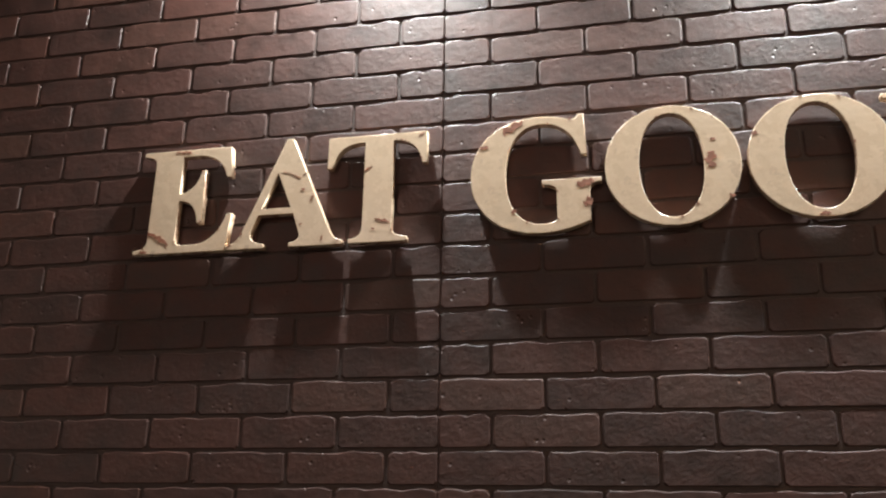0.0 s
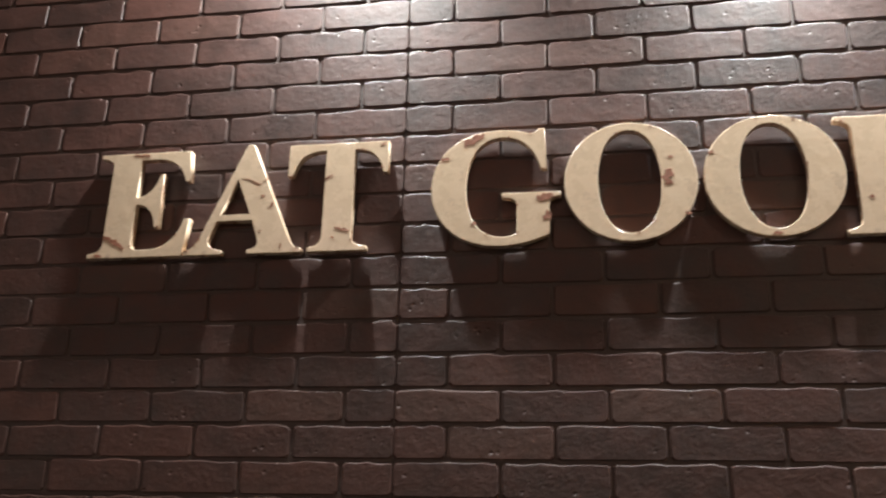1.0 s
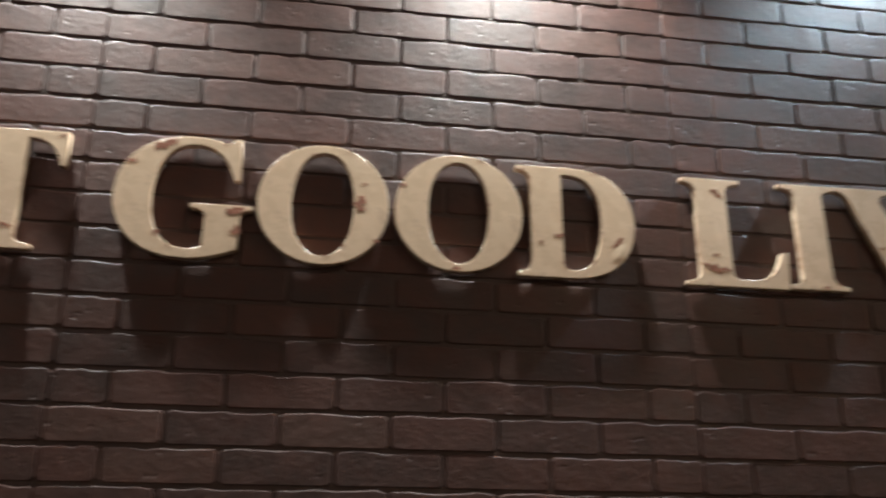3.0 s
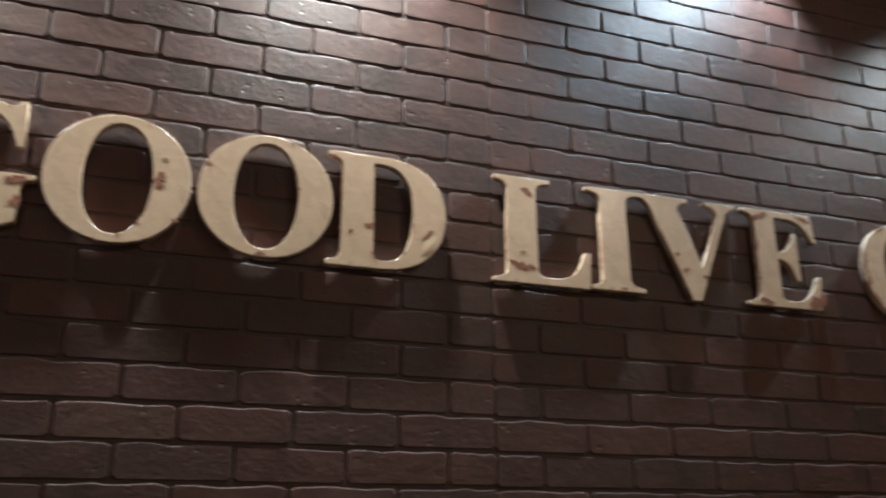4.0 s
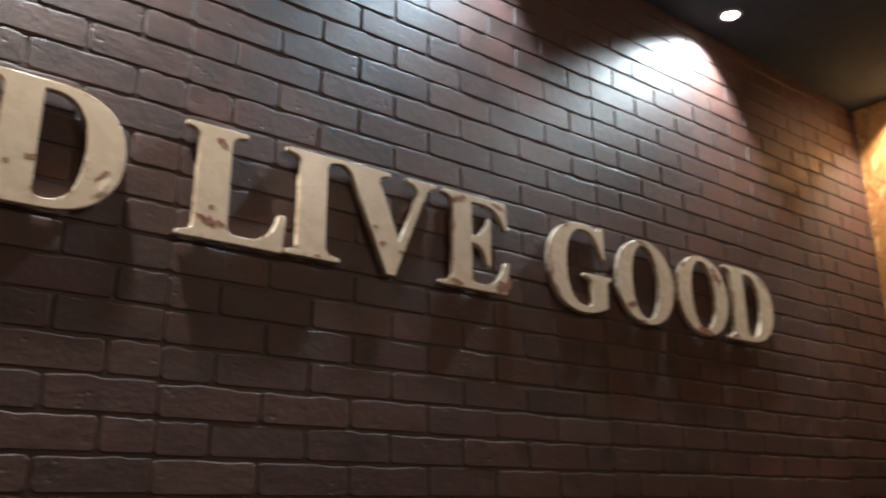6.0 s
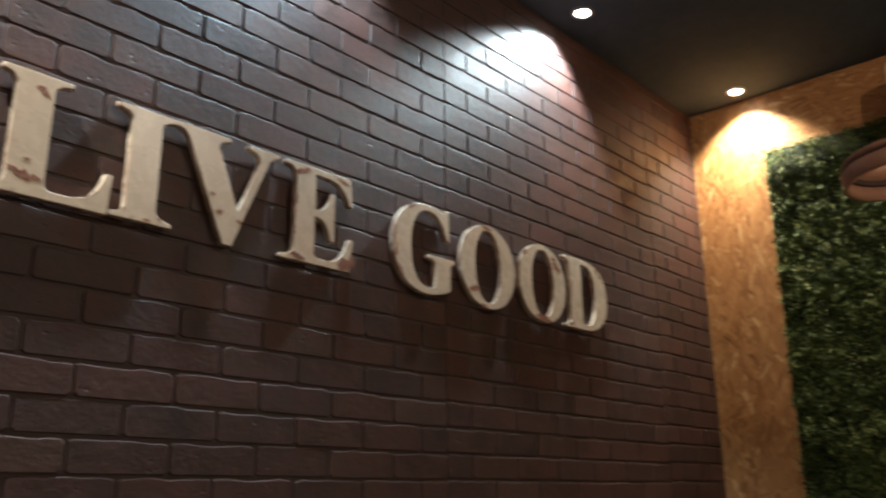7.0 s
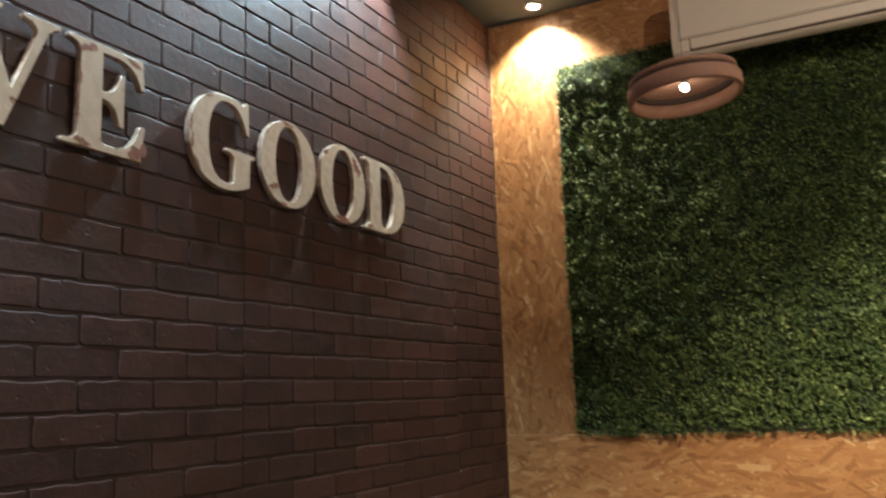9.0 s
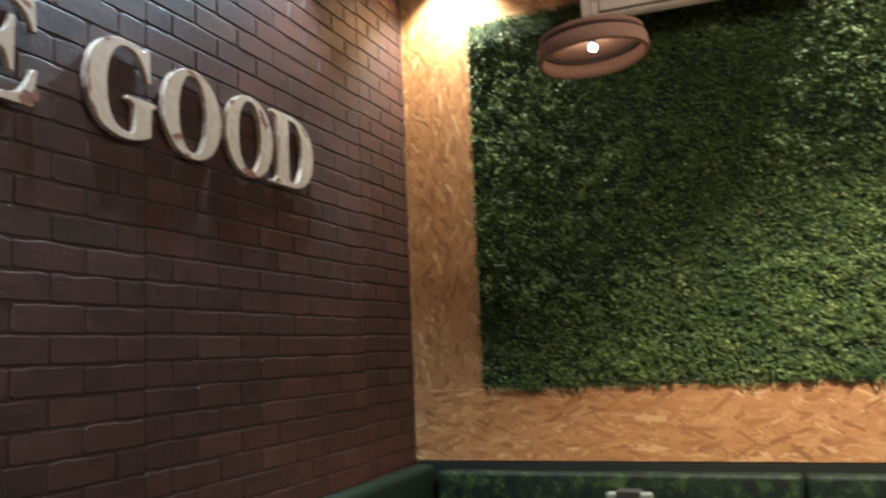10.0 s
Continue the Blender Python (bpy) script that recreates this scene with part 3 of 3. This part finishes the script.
# ---- pendant lamp ----
def pendant(x, y, z):
    size = 0.93
    p = thing("pendant_lamp", "round terracotta drum pendant with a small lit bulb", "pendant lamp", x, y, z)
    part("shade", ring([(0.172, 0.0), (0.186, 0.0), (0.188, 0.004), (0.188, 0.048), (0.178, 0.050), (0.174, 0.046)], 64), CLAY, p, "terracotta clay ring", True)
    part("groove", ring([(0.160, 0.046), (0.178, 0.048), (0.178, 0.060), (0.160, 0.062)], 64), CLAY_DARK, p, "dark groove between the rings")
    part("top_ring", ring([(0.0125, 0.084), (0.150, 0.084), (0.178, 0.080), (0.181, 0.062), (0.168, 0.060), (0.150, 0.074), (0.0125, 0.076)], 64), CLAY, p, "upper clay ring and cap", True)
    for o in p.children:
        o.rotation_euler = (radians(-4.5), 0, 0)
    bm = bmesh.new()
    bmesh.ops.create_uvsphere(bm, u_segments=24, v_segments=14, radius=0.014, matrix=Matrix.Translation((0, 0, 0.040)))
    socket = part("socket", ring([(0.0005, 0.054), (0.010, 0.054), (0.012, 0.058), (0.012, 0.090), (0.0005, 0.090)], 20, False), BLACK, p)
    part("bulb", bm, BULB, socket, "small lit frosted bulb", True)
    part("cord", ring([(0.0005, 0.089), (0.0010, 0.089), (0.0010, (CEIL - z) / size), (0.0005, (CEIL - z) / size)], 8, False), BLACK, p, "thin dark hanging cord")
    p.scale = (size, size, size)
    d = bpy.data.lights.new("bulb_light", "POINT")
    d.energy, d.color, d.shadow_soft_size = 0.14, (1.0, 0.78, 0.55), 0.022
    lamp = new("bulb_light", d)
    lamp.location = (x, y, z + 0.002)
    return p


pendant(3.336, -1.057, 2.148)


# ---- air conditioner ----
def air_conditioner():
    y0, y1 = -1.80, -0.895
    a = thing("air_conditioner", "ivory wall-mounted air conditioner above the planting", "air conditioner", EAST, y1, 2.559)
    def run(profile, ya, yb):
        bm = bmesh.new()
        ends = [[bm.verts.new((px, yy, pz)) for px, pz in profile] for yy in (ya, yb)]
        k = len(profile)
        for i in range(k):
            bm.faces.new((ends[0][i], ends[0][(i + 1) % k], ends[1][(i + 1) % k], ends[1][i]))
        bm.faces.new(ends[0]), bm.faces.new(ends[1])
        bmesh.ops.bevel(bm, geom=bm.edges[:], offset=0.006, segments=2, affect="EDGES")
        return bm
    side = [(0, 0.315), (-0.19, 0.315), (-0.215, 0.292), (-0.222, 0.06), (-0.216, 0.016), (-0.195, 0.0), (-0.165, 0.0), (-0.06, 0.09), (0, 0.09)]
    part("body", run(side, y0 - y1 + 0.016, -0.016), AC_WHITE, a)
    cap = [(px * 0.985, 0.004 + pz * 0.975) for px, pz in side]
    part("end_cap", run(cap, -0.015, 0.0), AC_WHITE, a, "rounded ivory end cap")
    part("end_cap", run(cap, y0 - y1, y0 - y1 + 0.015), AC_WHITE, a)
    panel = part("front_panel", box((-0.2265, y0 - y1 + 0.03, 0.076), (-0.2205, -0.03, 0.286), 0.003), AC_WHITE, a, "smooth ivory front cover")
    part("panel_seam", box((-0.2225, y0 - y1 + 0.03, 0.0685), (-0.2150, -0.03, 0.0725), 0.001, 1), AC_SEAM, panel, "thin brown shadow seam")
    flap = part("louvre_flap", box((-0.2235, y0 - y1 + 0.075, 0.025), (-0.208, -0.075, 0.066), 0.003), AC_WHITE, a, "closed ivory outlet flap")
    part("flap_seam", box((-0.2222, y0 - y1 + 0.075, 0.0190), (-0.2060, -0.075, 0.0225), 0.0008, 1), AC_SEAM, flap)
    part("flap_seam", box((-0.2222, -0.0745, 0.020), (-0.2060, -0.0700, 0.0685), 0.0008, 1), AC_SEAM, flap)


air_conditioner()


# ---- benches and table ----
def bench(name_label, x0, x1, y0, y1, back, cushions):
    """A wall bench: back is 'n' or 'e' for the wall it leans on."""
    b = thing("bench", name_label, "bench", x0, y1, 0)
    w, d = x1 - x0, y0 - y1
    part("plinth", box((0.05, d + 0.06, 0.0), (w, -0.03, 0.30), 0.01), BLACK, b)
    if back == "e":
        # Added black sheet draws the dark, shaded recess below the strand board.
        part("back_board", box((w - 0.014, d, 0.0), (w + 0.017, 0.545, 0.779)), BLACK, b, "black board put in for the shaded gap behind the cushions")
    n = cushions
    for i in range(n):
        if back == "n":
            a, c = w * i / n, w * (i + 1) / n
            part("seat_cushion", box((a + 0.004, d, 0.30), (c - 0.004, -0.10, 0.45), 0.03, 4), VINYL, b, "dark green vinyl seat pad", True)
            part("back_cushion", box((a + 0.004, -0.105, 0.44), (c - 0.004, -0.012, 0.775), 0.028, 4), VINYL, b, "dark green vinyl back pad", True)
        else:
            a, c = d * i / n, d * (i + 1) / n
            part("seat_cushion", box((0.0, c + 0.004, 0.30), (w - 0.10, a - 0.004, 0.45), 0.03, 4), VINYL, b, "dark green vinyl seat pad", True)
            part("back_cushion", box((w - 0.105, c + 0.003, 0.456), (w - 0.022, a - 0.003 + (0.43 if i == 0 else 0.0), 0.752), 0.02, 4), CLOTH, b, "mottled dark green cloth back pad", True)
    return b


bench("dark green vinyl wall bench along the brick wall", -1.6, EAST - 0.02, -0.55, 0.0, "n", 6)
bench("dark green bench with mottled cloth back under the strand board", 3.71, EAST, -3.6, -0.56, "e", 3)


def napkin_holder(x, y, z):
    h = thing("napkin_holder", "black napkin holder with white paper napkins on the table", "napkin holder", x, y, z)
    part("base", box((-0.04, -0.075, 0), (0.04, 0.075, 0.008), 0.003), BLACK, h)
    part("case", box((-0.032, -0.037, 0.006), (0.032, 0.037, 0.088), 0.003), BLACK, h, "black open-ended case")
    part("napkins", box((-0.026, -0.070, 0.009), (0.026, 0.070, 0.080), 0.006), SHADED_PAPER, h, "white paper napkins sticking out at both ends")


def table(x, y):
    t = thing("dining_table", "dark wooden dining table in front of the bench", "table", x, y, 0)
    part("tabletop", box((-0.35, -0.6, 0.675), (0.35, 0.6, 0.71), 0.006), WOOD, t)
    for sx in (-0.3, 0.3):
        for sy in (-0.54, 0.54):
            part("leg", box((sx - 0.025, sy - 0.025, 0), (sx + 0.025, sy + 0.025, 0.676), 0.004), BLACK, t)


table(3.22, -1.25)
napkin_holder(3.47, -1.055, 0.7105)


# ---- brick-faced panels ----
COURSE, PITCH, BH, PROUD = 0.07, 0.2092, 0.0620, 0.0042


def brick_mesh(length, rng):
    """A worn brick face: ragged top edge, rounded arrises."""
    w, h = length / 2, BH / 2
    j = lambda s: rng.uniform(-s, s)
    c = 0.006
    rim = [(-w, -h + c), (-w + c, -h), (w - c, -h), (w, -h + c), (w + j(0.001), h - c - j(0.003)), (w - c - j(0.003), h - 0.001 + j(0.0015))]
    rim += [(w * f + j(w * 0.1), h + j(0.0034)) for f in (0.68, 0.36, 0.02, -0.34, -0.66)]
    rim += [(-w + c + j(0.003), h - 0.001 + j(0.0015)), (-w + j(0.001), h - c - j(0.003))]
    k = len(rim)
    verts = [(x * 1.008, 0.0, z * 1.03) for x, z in rim] + [(x * (1 - 0.0008 / w), -PROUD * 0.80, z) for x, z in rim] + [(x * (1 - 0.0032 / w), -PROUD, z * (1 - 0.0016 / h)) for x, z in rim]
    faces = [(a + i, a + (i + 1) % k, a + k + (i + 1) % k, a + k + i) for a in (0, k) for i in range(k)] + [tuple(range(2 * k, 3 * k))]
    me = bpy.data.meshes.new("brick")
    me.from_pydata(verts, [], faces)
    me.materials.append(BRICK)
    return me


def brick_panels():
    rng = random.Random(11)
    full = [brick_mesh(PITCH - 0.0105, rng) for _ in range(26)]
    half = [brick_mesh(PITCH / 2 - 0.0075, rng) for _ in range(8)]
    # left edge, right edge, anchored edge, brick pitch, height step, which rows start with a half brick
    panels = [(WEST, -1.2460, -1.2460, 0.2078, 0.001, 0), (-1.2455, -0.0008, -0.0008, 0.2078, 0.001, 0), (0.0008, 1.2497, 0.0008, 0.2085, 0.0, 0),
              (1.2503, 2.5110, 1.2503, 0.2105, -0.002, 0), (2.5120, 3.7805, 2.5120, 0.2105, 0.001, 1), (3.7815, EAST, 3.7815, 0.21, 0.008, 1)]
    z_low = 0.70
    for x0, x1, anchor, pitch, dz, flip in panels:
        p = tagged(part("wall_panel", box((x0, 0.0, 0.0), (x1, 0.0195, CEIL - 0.001)), MORTAR), "dark brown moulded brick-look wall panel", "wall panel", "brick panels", "structure")
        low = math.floor((z_low - 1.60) / COURSE)
        for row in range(low, 22):
            top = 1.60 + row * COURSE + dz
            if top - BH > CEIL - 0.01:
                break
            # joints of this row from the anchored edge
            from_left = anchor == x0
            start = pitch / 2 if (row + flip) % 2 == (0 if from_left else 1) else pitch
            cuts, at = [0.0], start
            span = x1 - x0
            while at < span - 0.03:
                cuts.append(at)
                at += pitch
            cuts.append(span)
            for a, b in zip(cuts, cuts[1:]):
                ja, jb = (0.0 if a == 0 else 0.0030), (0.0 if b == span else 0.0030)
                lo, hi = (x0 + a + ja, x0 + b - jb) if from_left else (x1 - b + jb, x1 - a - ja)
                length = hi - lo
                me = rng.choice(half if length < 0.13 else full)
                base = (PITCH / 2 - 0.0075) if length < 0.13 else (PITCH - 0.0105)
                h = min(1.0, (CEIL - 0.002 - (top - BH)) / BH)
                ob = new("brick", me)
                ob.parent = p
                ob.matrix_basis = Matrix.LocRotScale(((lo + hi) / 2, rng.uniform(0.0, 0.0012), top - BH + BH * h / 2 + rng.uniform(-0.0008, 0.0008)),
                                                     Euler((0, rng.uniform(-0.003, 0.003), 0)), (length / base, 1, h))


brick_panels()
